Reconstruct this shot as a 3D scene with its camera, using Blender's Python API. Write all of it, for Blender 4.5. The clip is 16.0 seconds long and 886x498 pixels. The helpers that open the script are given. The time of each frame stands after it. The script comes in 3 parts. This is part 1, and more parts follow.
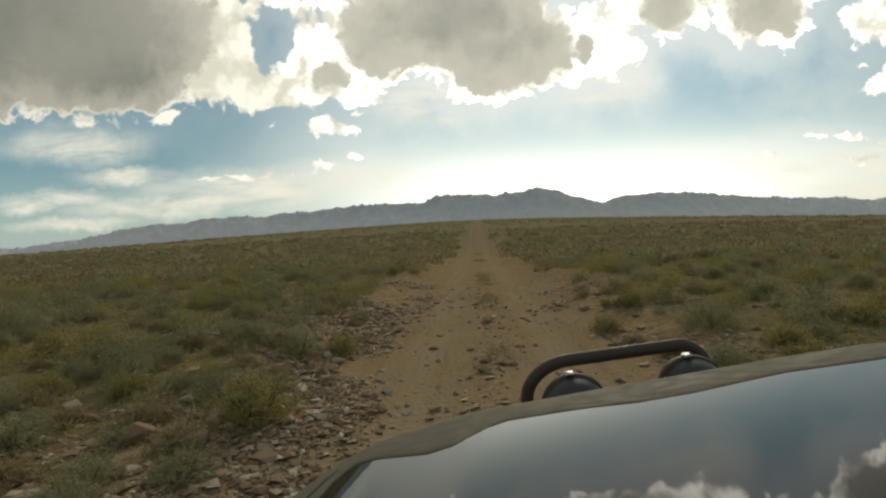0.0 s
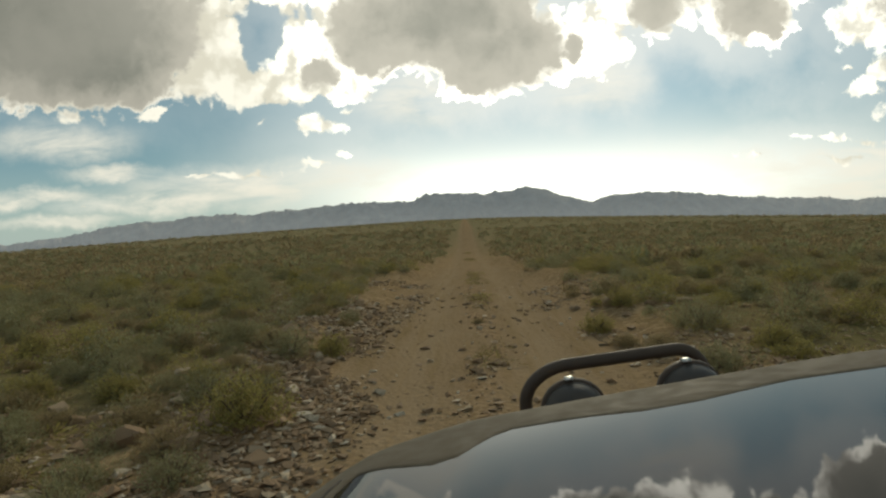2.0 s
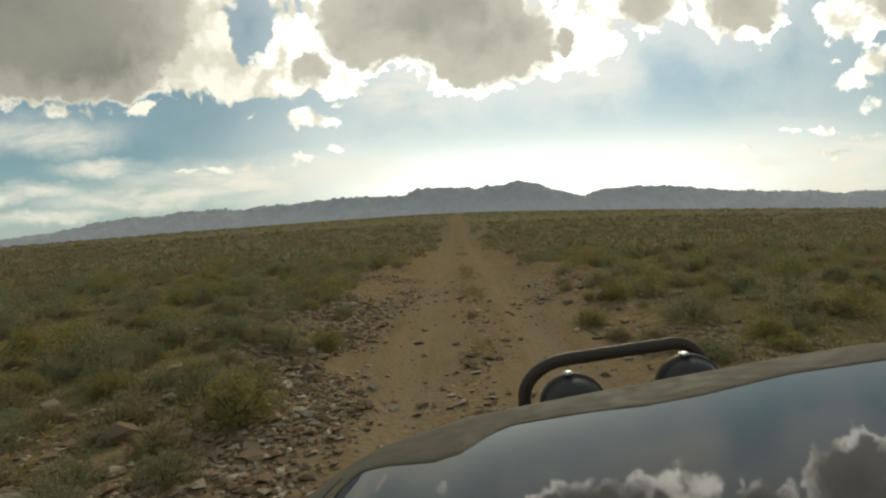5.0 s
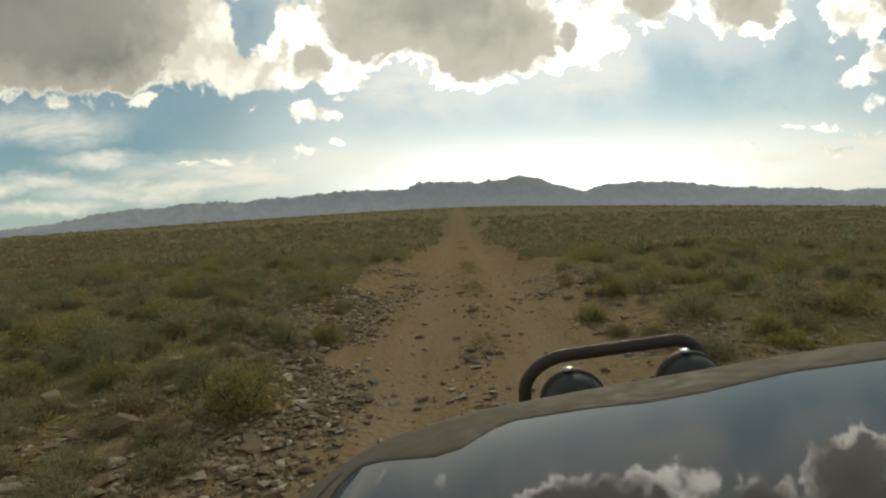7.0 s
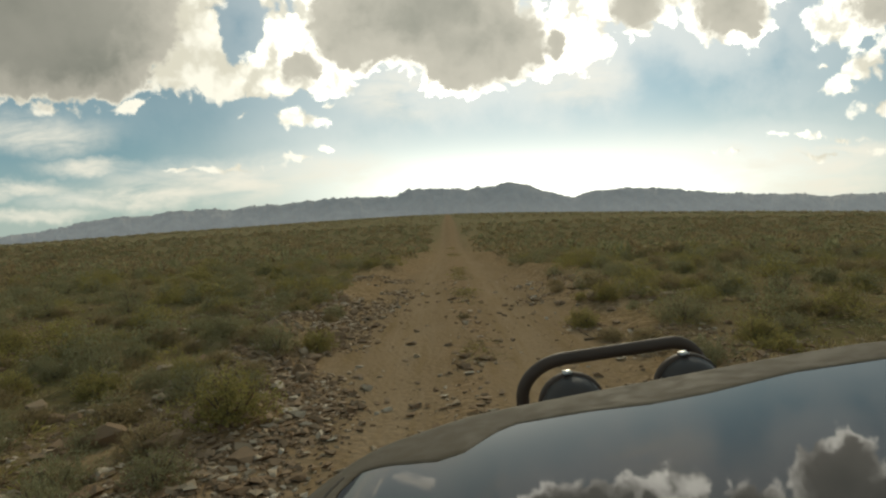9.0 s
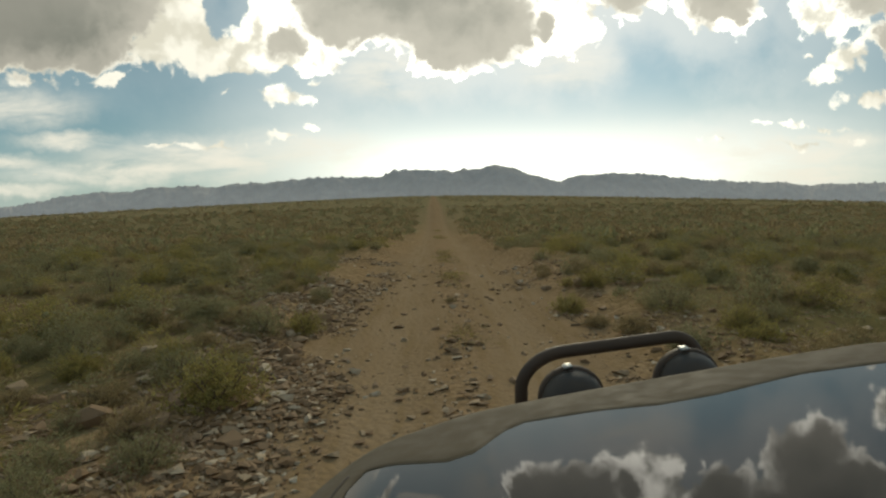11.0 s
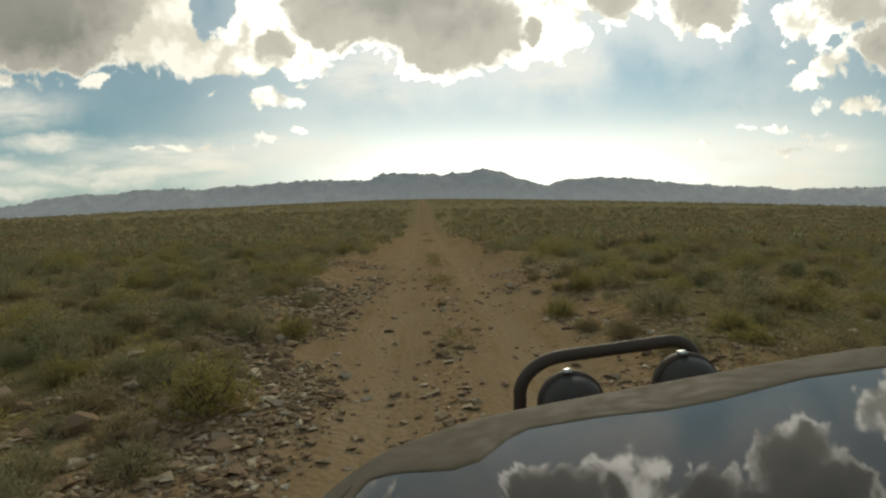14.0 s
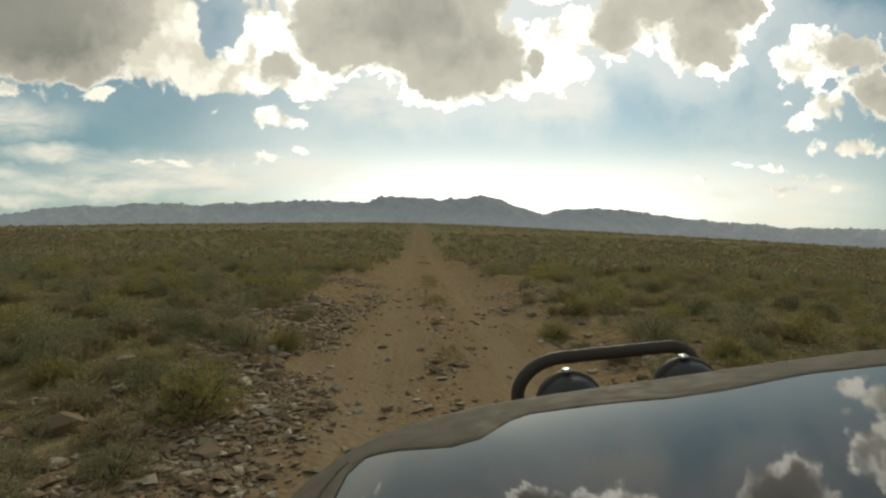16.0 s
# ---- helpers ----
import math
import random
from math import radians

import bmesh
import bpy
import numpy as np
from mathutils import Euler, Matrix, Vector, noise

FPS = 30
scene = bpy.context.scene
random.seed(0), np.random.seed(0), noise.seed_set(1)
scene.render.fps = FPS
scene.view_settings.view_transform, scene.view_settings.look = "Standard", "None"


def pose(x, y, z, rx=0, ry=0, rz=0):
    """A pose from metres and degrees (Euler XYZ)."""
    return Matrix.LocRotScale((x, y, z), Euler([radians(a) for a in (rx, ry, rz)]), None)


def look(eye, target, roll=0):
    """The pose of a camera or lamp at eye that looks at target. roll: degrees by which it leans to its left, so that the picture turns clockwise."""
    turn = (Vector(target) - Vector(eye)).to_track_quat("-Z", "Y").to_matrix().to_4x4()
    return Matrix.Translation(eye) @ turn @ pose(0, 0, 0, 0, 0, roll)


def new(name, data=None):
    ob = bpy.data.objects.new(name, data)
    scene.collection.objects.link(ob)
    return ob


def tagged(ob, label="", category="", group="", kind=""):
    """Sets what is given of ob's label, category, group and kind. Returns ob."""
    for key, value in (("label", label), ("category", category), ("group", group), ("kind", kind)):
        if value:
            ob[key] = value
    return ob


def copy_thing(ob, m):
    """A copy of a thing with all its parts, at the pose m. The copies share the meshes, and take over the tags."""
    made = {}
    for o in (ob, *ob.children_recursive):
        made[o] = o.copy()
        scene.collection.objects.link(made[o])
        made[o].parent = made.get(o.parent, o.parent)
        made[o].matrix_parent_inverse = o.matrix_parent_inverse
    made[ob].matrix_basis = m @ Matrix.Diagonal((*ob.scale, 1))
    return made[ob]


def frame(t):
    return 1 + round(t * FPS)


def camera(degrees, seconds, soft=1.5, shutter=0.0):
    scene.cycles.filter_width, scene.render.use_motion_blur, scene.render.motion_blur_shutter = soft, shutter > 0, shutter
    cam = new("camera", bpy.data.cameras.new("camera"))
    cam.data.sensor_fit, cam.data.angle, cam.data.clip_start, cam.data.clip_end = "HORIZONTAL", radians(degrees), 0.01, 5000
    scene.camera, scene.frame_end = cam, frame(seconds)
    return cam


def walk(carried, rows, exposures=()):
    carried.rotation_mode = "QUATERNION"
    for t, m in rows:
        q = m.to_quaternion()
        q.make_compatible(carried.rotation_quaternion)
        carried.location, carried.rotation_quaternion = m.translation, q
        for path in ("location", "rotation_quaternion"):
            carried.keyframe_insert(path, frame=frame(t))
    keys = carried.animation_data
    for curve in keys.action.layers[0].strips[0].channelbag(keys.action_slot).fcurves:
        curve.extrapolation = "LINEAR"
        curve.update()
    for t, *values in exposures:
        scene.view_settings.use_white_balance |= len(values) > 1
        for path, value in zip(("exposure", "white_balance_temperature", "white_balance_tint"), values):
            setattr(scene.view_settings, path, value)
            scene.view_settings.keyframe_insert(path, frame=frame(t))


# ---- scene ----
# ---------------------------------------------------------------- camera
cam = camera(76.2, 16.0, soft=2.3)
# seconds, place, turn
PATH = [
    (0, 0.0526, -0.0381, 1.6776, 86.87, 2.49, 1.59),
    (0.5, 0.0483, -0.0351, 1.6794, 87.20, 3.56, 1.15),
    (1, 0.0352, -0.0287, 1.6740, 86.81, 2.64, 0.96),
    (1.5, 0.0275, -0.0207, 1.6922, 86.12, 2.82, 0.63),
    (2, 0.0199, -0.0213, 1.6965, 86.68, 2.31, 0.51),
    (2.5, 0.0126, -0.0170, 1.6797, 86.62, 2.23, 0.29),
    (3, 0.0064, -0.0111, 1.6844, 85.95, 1.89, 0.17),
    (3.5, 0.0025, -0.0084, 1.6971, 85.79, 1.83, 0.05),
    (4, -0.0007, -0.0067, 1.7066, 85.87, 2.05, -0.13),
    (6.5, 0.0014, -0.0076, 1.6836, 86.19, 2.73, -0.24),
    (7, -0.0025, -0.0036, 1.7002, 85.49, 2.01, -0.18),
    (7.5, -0.0100, -0.0044, 1.6888, 85.85, 0.96, -0.13),
    (8, -0.0209, 0.0022, 1.6787, 85.82, 1.01, -0.53),
    (8.5, -0.0242, 0.0044, 1.6819, 86.36, 2.17, -0.98),
    (11, -0.0805, 0.0460, 1.7164, 84.26, 1.07, -2.69),
    (11.5, -0.0971, 0.0530, 1.7219, 85.04, 1.64, -3.47),
    (12, -0.0925, 0.0552, 1.7360, 84.20, 2.12, -3.46),
    (12.5, -0.0993, 0.0607, 1.7278, 84.03, 2.07, -3.70),
    (13, -0.1052, 0.0649, 1.7326, 83.57, 1.07, -3.60),
    (13.5, -0.1123, 0.0693, 1.7294, 83.72, 1.33, -3.95),
    (14, -0.1138, 0.0652, 1.7174, 84.58, 0.92, -3.87),
    (14.5, -0.1171, 0.0621, 1.6749, 85.78, 0.58, -3.91),
    (15, -0.1269, 0.0624, 1.6312, 86.97, -0.33, -4.05),
    (15.5, -0.1405, 0.0703, 1.6214, 86.97, -1.14, -4.35),
    (16, -0.1357, 0.0655, 1.6164, 87.11, -1.33, -4.12),
]
walk(cam, [(t, pose(x, y, z, rx, ry, rz)) for t, x, y, z, rx, ry, rz in PATH])

# ---------------------------------------------------------------- light
SUN_AZ, SUN_EL = 12.0, 25.0     # degrees right of +y, above the horizon


class Net:
    """Short hand for wiring node trees."""

    def __init__(self, tree):
        self.t = tree
        tree.nodes.clear()

    def node(self, kind, **props):
        n = self.t.nodes.new(kind)
        ins = props.pop("ins", {})
        for k, v in props.items():
            setattr(n, k, v)
        for k, v in ins.items():
            self.put(n, k, v)
        return n

    def put(self, n, k, v):
        sock = n.inputs[k]
        if isinstance(v, bpy.types.NodeSocket):
            self.t.links.new(v, sock)
        elif v is not None:
            sock.default_value = v

    def math(self, op, a, b=None, c=None, clamp=False):
        n = self.node("ShaderNodeMath", operation=op, use_clamp=clamp)
        for i, v in enumerate((a, b, c)):
            if v is not None:
                self.put(n, i, v)
        return n.outputs[0]

    def vec(self, op, a, b=None, scale=None):
        n = self.node("ShaderNodeVectorMath", operation=op)
        self.put(n, 0, a)
        if b is not None:
            self.put(n, 1, b)
        if scale is not None:
            self.put(n, "Scale", scale)
        return n.outputs["Value"] if op in ("LENGTH", "DOT_PRODUCT", "DISTANCE") else n.outputs["Vector"]

    def xyz(self, v):
        return self.node("ShaderNodeSeparateXYZ", ins={0: v}).outputs

    def join(self, x, y, z):
        return self.node("ShaderNodeCombineXYZ", ins={0: x, 1: y, 2: z}).outputs[0]

    def noise(self, v, scale, detail=4.0, rough=0.55, out="Fac", distort=0.0):
        n = self.node("ShaderNodeTexNoise", ins={"Vector": v, "Scale": scale, "Detail": detail, "Roughness": rough, "Distortion": distort})
        return n.outputs[out]

    def ramp(self, v, a, b, lo=0.0, hi=1.0, smooth=True):
        n = self.node("ShaderNodeMapRange", interpolation_type="SMOOTHSTEP" if smooth else "LINEAR",
                      ins={"Value": v, "From Min": a, "From Max": b, "To Min": lo, "To Max": hi})
        return n.outputs["Result"]

    def mix(self, f, a, b, blend="MIX"):
        n = self.node("ShaderNodeMix", data_type="RGBA", blend_type=blend)
        self.put(n, 0, f)
        for i, v in ((6, a), (7, b)):
            self.put(n, i, (*v, 1.0) if isinstance(v, tuple) and len(v) == 3 else v)
        return n.outputs[2]


# heaped clouds: middle (x/y, z/y) and half-sizes of each lobe, as tangents of angles
GAPS = [
    (-0.313, 0.330, 0.034, 0.042)]
HEAVY_LOBES = [
    (-0.639, 0.357, 0.240, 0.165), (-0.883, 0.380, 0.260, 0.180), (-0.706, 0.264, 0.120, 0.062), (-0.531, 0.296, 0.112, 0.082), (0.005, 0.354, 0.215, 0.125),
    (0.081, 0.285, 0.150, 0.095), (-0.118, 0.320, 0.095, 0.075), (0.028, 0.461, 0.270, 0.130), (0.229, 0.287, 0.030, 0.046), (0.149, 0.297, 0.090, 0.080),
    (0.374, 0.351, 0.078, 0.066), (0.408, 0.383, 0.090, 0.060), (0.534, 0.336, 0.085, 0.076), (0.548, 0.397, 0.130, 0.080), (0.802, 0.328, 0.085, 0.046),
    (0.883, 0.253, 0.085, 0.050), (-0.214, 0.254, 0.042, 0.042), (-0.167, 0.226, 0.040, 0.020)]
LIGHT_LOBES = [
    (-0.406, 0.335, 0.062, 0.110), (-0.352, 0.257, 0.062, 0.052), (-0.319, 0.227, 0.050, 0.028), (-0.228, 0.272, 0.078, 0.072), (-0.166, 0.231, 0.058, 0.038),
    (-0.243, 0.363, 0.040, 0.030), (-0.190, 0.347, 0.045, 0.060), (-0.217, 0.165, 0.056, 0.019), (-0.166, 0.188, 0.022, 0.008), (-0.311, 0.175, 0.015, 0.008),
    (-0.222, 0.104, 0.030, 0.008), (-0.174, 0.117, 0.016, 0.005), (-0.511, 0.204, 0.044, 0.010), (-0.632, 0.198, 0.066, 0.014), (0.266, 0.303, 0.066, 0.080),
    (0.313, 0.272, 0.024, 0.038), (0.306, 0.349, 0.060, 0.045), (0.480, 0.333, 0.040, 0.052), (0.720, 0.331, 0.038, 0.046), (0.726, 0.192, 0.052, 0.017),
    (0.779, 0.228, 0.055, 0.036), (0.700, 0.229, 0.017, 0.009), (0.826, 0.161, 0.068, 0.020), (0.669, 0.115, 0.042, 0.008)]
STREAKS = [
    (-0.353, 0.071, 0.230, 0.034), (-0.484, 0.046, 0.220, 0.024), (-0.675, 0.156, 0.130, 0.034), (-0.590, 0.099, 0.090, 0.018), (-0.723, 0.064, 0.120, 0.014),
    (-0.692, 0.018, 0.110, 0.014), (-0.769, 0.050, 0.060, 0.012), (-0.183, 0.076, 0.120, 0.030), (0.678, 0.057, 0.190, 0.038), (0.688, 0.080, 0.090, 0.016),
    (0.555, 0.084, 0.042, 0.014), (0.709, 0.016, 0.150, 0.026), (0.767, 0.081, 0.090, 0.022), (-0.040, 0.203, 0.110, 0.042), (0.265, 0.217, 0.090, 0.040)]
LOW_BANKS = [
    (-0.313, 0.342, 0.080, 0.075),     (0.708, 0.075, 0.095, 0.012), (0.555, 0.084, 0.040, 0.009), (0.751, 0.103, 0.050, 0.012), (0.682, 0.113, 0.024, 0.005), (-0.439, 0.274, 0.048, 0.062),
    (-0.289, 0.237, 0.052, 0.042), (0.733, 0.311, 0.068, 0.046), (-0.431, 0.092, 0.034, 0.005), (-0.332, 0.090, 0.062, 0.006), (-0.644, 0.045, 0.016, 0.003)]


def make_world():
    world = bpy.data.worlds.new("evening_sky")
    scene.world = world
    world.use_nodes = True
    n = Net(world.node_tree)
    d = n.node("ShaderNodeTexCoord").outputs["Generated"]
    x, y, z = n.xyz(d)
    front = n.math("MAXIMUM", y, 0.08)
    u, v = n.math("DIVIDE", x, front), n.math("DIVIDE", z, front)
    uv = n.join(u, v, 0.0)
    el, az = radians(SUN_EL), radians(SUN_AZ)
    to_sun = (math.sin(az) * math.cos(el), math.cos(az) * math.cos(el), math.sin(el))
    near_sun = n.vec("DOT_PRODUCT", d, to_sun)
    # the outlines wander a little, and swell in round heads of several sizes
    bend = n.vec("SUBTRACT", n.noise(uv, 9.0, 3.0, 0.55, "Color"), (0.5, 0.5, 0.5))
    bend2 = n.vec("SUBTRACT", n.noise(uv, 34.0, 4.0, 0.65, "Color"), (0.5, 0.5, 0.5))
    bent = n.vec("ADD", n.vec("ADD", uv, n.vec("SCALE", bend, scale=0.045)), n.vec("SCALE", bend2, scale=0.026))
    heads = n.node("ShaderNodeTexVoronoi", feature="SMOOTH_F1",
                   ins={"Vector": bent, "Scale": 19.0, "Detail": 2.0, "Roughness": 0.55, "Smoothness": 0.5}).outputs["Distance"]
    heads = n.math("SUBTRACT", 0.86, heads)
    fluff = n.math("SUBTRACT", n.noise(bent, 24.0, 8.0, 0.62), 0.5)
    billow = n.math("SUBTRACT", n.noise(uv, 10.0, 6.0, 0.6), 0.5)

    def lobes(rows, soft):
        """How deep a direction lies inside the nearest of the lobes, in tangents; negative outside."""
        field = None
        for cx, cy, rx, ry in rows:
            off = n.vec("MULTIPLY", n.vec("SUBTRACT", bent, (cx, cy, 0.0)), (1 / rx, 1 / ry, 0.0))
            one = n.math("MULTIPLY", n.math("SUBTRACT", 1.0, n.vec("LENGTH", off)), max(0.016, min(rx, ry)))
            field = one if field is None else n.math("SMOOTH_MAX", field, one, soft)
        return field
    heavy, light = lobes(HEAVY_LOBES, 0.022), lobes(LIGHT_LOBES + LOW_BANKS, 0.010)
    # blue gaps in the heaps
    gap = n.math("MULTIPLY", lobes(GAPS, 0.004), -1.0)
    heavy, light = n.math("SMOOTH_MIN", heavy, gap, 0.008), n.math("SMOOTH_MIN", light, gap, 0.008)
    # broken cloud over the rest of the dome
    up = n.math("MAXIMUM", z, 0.12)
    over = n.join(n.math("DIVIDE", x, up), n.math("DIVIDE", y, up), 0.0)
    heap = n.math("MULTIPLY", n.math("SUBTRACT", n.noise(over, 0.9, 6.0, 0.55), 0.52), 0.6)
    aside = n.math("MAXIMUM", n.ramp(v, 0.42, 0.60), n.ramp(n.math("ABSOLUTE", u), 0.90, 1.1))
    heavy = n.math("MAXIMUM", heavy, n.math("SUBTRACT", heap, n.math("SUBTRACT", 1.0, aside)))
    rough = n.math("ADD", n.math("MULTIPLY", fluff, 0.046), n.math("MULTIPLY", heads, 0.034))
    heavy_in = n.math("ADD", heavy, rough)
    light_in = n.math("ADD", light, n.math("MULTIPLY", rough, 0.8))
    cover = n.math("MAXIMUM", n.ramp(heavy_in, 0.0, 0.010), n.ramp(light_in, 0.0, 0.010))
    # thin high streaks
    thin = None
    for cx, cy, rx, ry in STREAKS:
        off = n.vec("MULTIPLY", n.vec("SUBTRACT", bent, (cx, cy, 0.0)), (1 / rx, 1 / ry, 0.0))
        one = n.ramp(n.vec("LENGTH", off), 1.45, 0.1)
        thin = one if thin is None else n.math("MAXIMUM", thin, one)
    wisps = n.ramp(n.noise(n.vec("MULTIPLY", uv, (3.4, 13.0, 1.0)), 2.2, 7.0, 0.62, distort=0.5), 0.18, 0.68)
    thin = n.math("MULTIPLY", thin, wisps)
    # clear sky
    sky = n.node("ShaderNodeTexSky", sky_type="NISHITA", sun_disc=False, sun_elevation=el, sun_rotation=az,
                 altitude=1500.0, air_density=1.0, dust_density=0.5, ozone_density=2.0)
    air = n.mix(n.ramp(v, -0.02, 0.16), (0.60, 0.74, 0.73), (0.285, 0.48, 0.56))
    air = n.mix(n.ramp(v, 0.10, 0.42), air, (0.165, 0.335, 0.44))
    clear = n.mix(0.72, n.vec("MULTIPLY", sky.outputs[0], SKY_GAIN), air)
    # glow of the veiled sun, and the bright haze under it along the horizon
    halo = n.ramp(near_sun, 0.84, 0.99)
    haze = n.math("MULTIPLY", n.ramp(v, 0.22, 0.02), n.ramp(near_sun, 0.72, 0.97))
    clear = n.vec("SCALE", clear, scale=n.ramp(near_sun, 0.80, 0.975, 0.70, 0.98))
    col = n.mix(haze, clear, (1.14, 1.125, 0.98))
    col = n.vec("SCALE", col, scale=n.math("ADD", 1.0, n.math("MULTIPLY", n.math("POWER", haze, 4.0), 0.9)))
    col = n.mix(n.math("MULTIPLY", n.ramp(near_sun, 0.90, 1.0), 0.38), col, (0.95, 0.98, 0.95))
    col = n.mix(n.math("MULTIPLY", thin, 0.92), col, (0.90, 0.86, 0.71))
    # veil that trails off round the heaps
    dense = n.math("SMOOTH_MAX", heavy, light, 0.02)
    veil = n.math("MULTIPLY", n.ramp(n.math("ADD", dense, n.math("MULTIPLY", billow, 0.10)), -0.085, 0.004), n.ramp(near_sun, 0.80, 0.98, 0.10, 0.55))
    col = n.mix(veil, col, (0.98, 0.97, 0.88))
    # bright outer cloud: lit heads with warm, shallow shade between them
    shade = n.ramp(n.math("ADD", n.math("ADD", n.math("MULTIPLY", billow, 0.8), n.math("MULTIPLY", heads, -0.9)), n.math("MULTIPLY", light, 1.4)), -0.16, 0.38)
    rim = n.mix(halo, n.mix(shade, (1.02, 0.99, 0.83), (0.74, 0.71, 0.57)), n.mix(shade, (3.4, 3.3, 2.85), (0.86, 0.84, 0.71)))
    # grey undersides, paler towards the outline; the bright border is widest near the sun
    width = n.ramp(near_sun, 0.86, 0.985, 0.55, 0.80)
    inside = n.math("DIVIDE", n.math("ADD", heavy_in, n.math("MULTIPLY", billow, 0.028)), width)
    core = n.ramp(inside, 0.0, 0.036)
    grey = n.mix(n.ramp(n.noise(uv, 4.5, 6.0, 0.55), 0.32, 0.68), (0.305, 0.312, 0.257), (0.42, 0.413, 0.342))
    grey = n.mix(n.ramp(inside, 0.025, 0.15), (0.60, 0.575, 0.475), grey)
    grey = n.vec("SCALE", grey, scale=n.ramp(near_sun, 0.70, 0.92, 0.72, 1.0))
    cloud = n.mix(core, rim, grey)
    col = n.mix(cover, col, cloud)
    low = n.ramp(z, -0.02, -0.10)
    col = n.mix(low, col, (0.16, 0.13, 0.08))
    out = n.node("ShaderNodeBackground", ins={"Color": col, "Strength": 1.0})
    n.node("ShaderNodeOutputWorld", ins={0: out.outputs[0]})


SKY_GAIN = (0.060, 0.077, 0.061)
make_world()

sun = bpy.data.lights.new("sun", "SUN")
sun.energy, sun.angle, sun.color = 1.55, radians(10), (0.98, 0.89, 0.64)
sun_ob = new("sun", sun)
sun_ob.matrix_world = look((0, 0, 0), (-math.sin(radians(SUN_AZ)), -math.cos(radians(SUN_AZ)), -math.tan(radians(SUN_EL))))

# ---------------------------------------------------------------- the plan, in numbers
ROAD_X, ROAD_LEAN, ROAD_HALF = 0.22, 0.028, 1.42     # middle of the track at y = 0, its drift, half its width


def value_noise(x, y, seed):
    """Smooth lattice noise from -1 to 1 on arrays."""
    xi, yi = np.floor(x), np.floor(y)
    fx, fy = x - xi, y - yi
    fx, fy = fx * fx * (3 - 2 * fx), fy * fy * (3 - 2 * fy)

    def lattice(a, b):
        h = np.sin(a * 127.1 + b * 311.7 + seed * 74.7) * 43758.5453
        return (h - np.floor(h)) * 2 - 1
    a, b = lattice(xi, yi), lattice(xi + 1, yi)
    c, e = lattice(xi, yi + 1), lattice(xi + 1, yi + 1)
    return (a * (1 - fx) + b * fx) * (1 - fy) + (c * (1 - fx) + e * fx) * fy


def fractal(x, y, scale, octaves, seed):
    total, gain = 0.0, 1.0
    for k in range(octaves):
        total = total + gain * value_noise(x / scale * 2 ** k + 13.7 * k, y / scale * 2 ** k, seed + k)
        gain *= 0.5
    return total


def smooth(v, a, b):
    k = np.clip((v - a) / (b - a), 0, 1)
    return k * k * (3 - 2 * k)


def widen(y):
    """The track is broad where it is driven out near by and narrows ahead, with an uneven edge."""
    y = np.asarray(y, float)
    return 0.30 - 0.80 * smooth(y, 10.0, 27.0) + 0.10 * np.sin(0.9 * y + 0.6) + 0.06 * np.sin(2.3 * y)


def height(x, y):
    """The ground: a broad swell along the track, a shallow dip ahead, ruts and a stony crown on the track."""
    x, y = np.asarray(x, float), np.asarray(y, float)
    xx = x - 0.028 * y
    z = -4.0e-4 * xx ** 2 / (1 + np.abs(xx) / 170) - 9e-6 * y ** 2 / (1 + np.abs(y) / 900)
    z = z - 1.3 * np.exp(-((y - 48) / 24) ** 2) * np.exp(-(xx / 160) ** 2)
    side = xx - ROAD_X
    off = smooth(np.abs(side) - widen(y), ROAD_HALF - 0.15, ROAD_HALF + 0.9)
    rough = 0.10 * fractal(0.8 * x + 0.6 * y, 0.8 * y - 0.6 * x, 3.1, 4, 3) + 0.14 * fractal(x, y, 24.0, 2, 9)
    z = z + off * (rough + 0.05) * np.exp(-np.hypot(x, y) / 900)
    on = 1 - off
    z = z + on * (0.003 * fractal(0.8 * x + 0.6 * y, 0.8 * y - 0.6 * x, 0.37, 2, 21)
                  - 0.035 * np.exp(-((np.abs(side) - 0.78) / 0.30) ** 2) + 0.025 * np.exp(-(side / 0.22) ** 2))
    return z


# ---------------------------------------------------------------- materials
def material(name, build):
    m = bpy.data.materials.new(name)
    m.use_nodes = True
    n = Net(m.node_tree)
    n.node("ShaderNodeOutputMaterial", ins={0: build(n)})
    return m


def principled(n, color, rough=0.8, bump=None, **more):
    ins = {"Base Color": (*color, 1.0) if isinstance(color, tuple) and len(color) == 3 else color, "Roughness": rough}
    ins.update(more)
    if bump is not None:
        h, strength, dist = bump
        b = n.node("ShaderNodeBump", ins={"Height": h, "Strength": strength, "Distance": dist})
        ins["Normal"] = b.outputs[0]
    return n.node("ShaderNodeBsdfPrincipled", ins=ins).outputs[0]


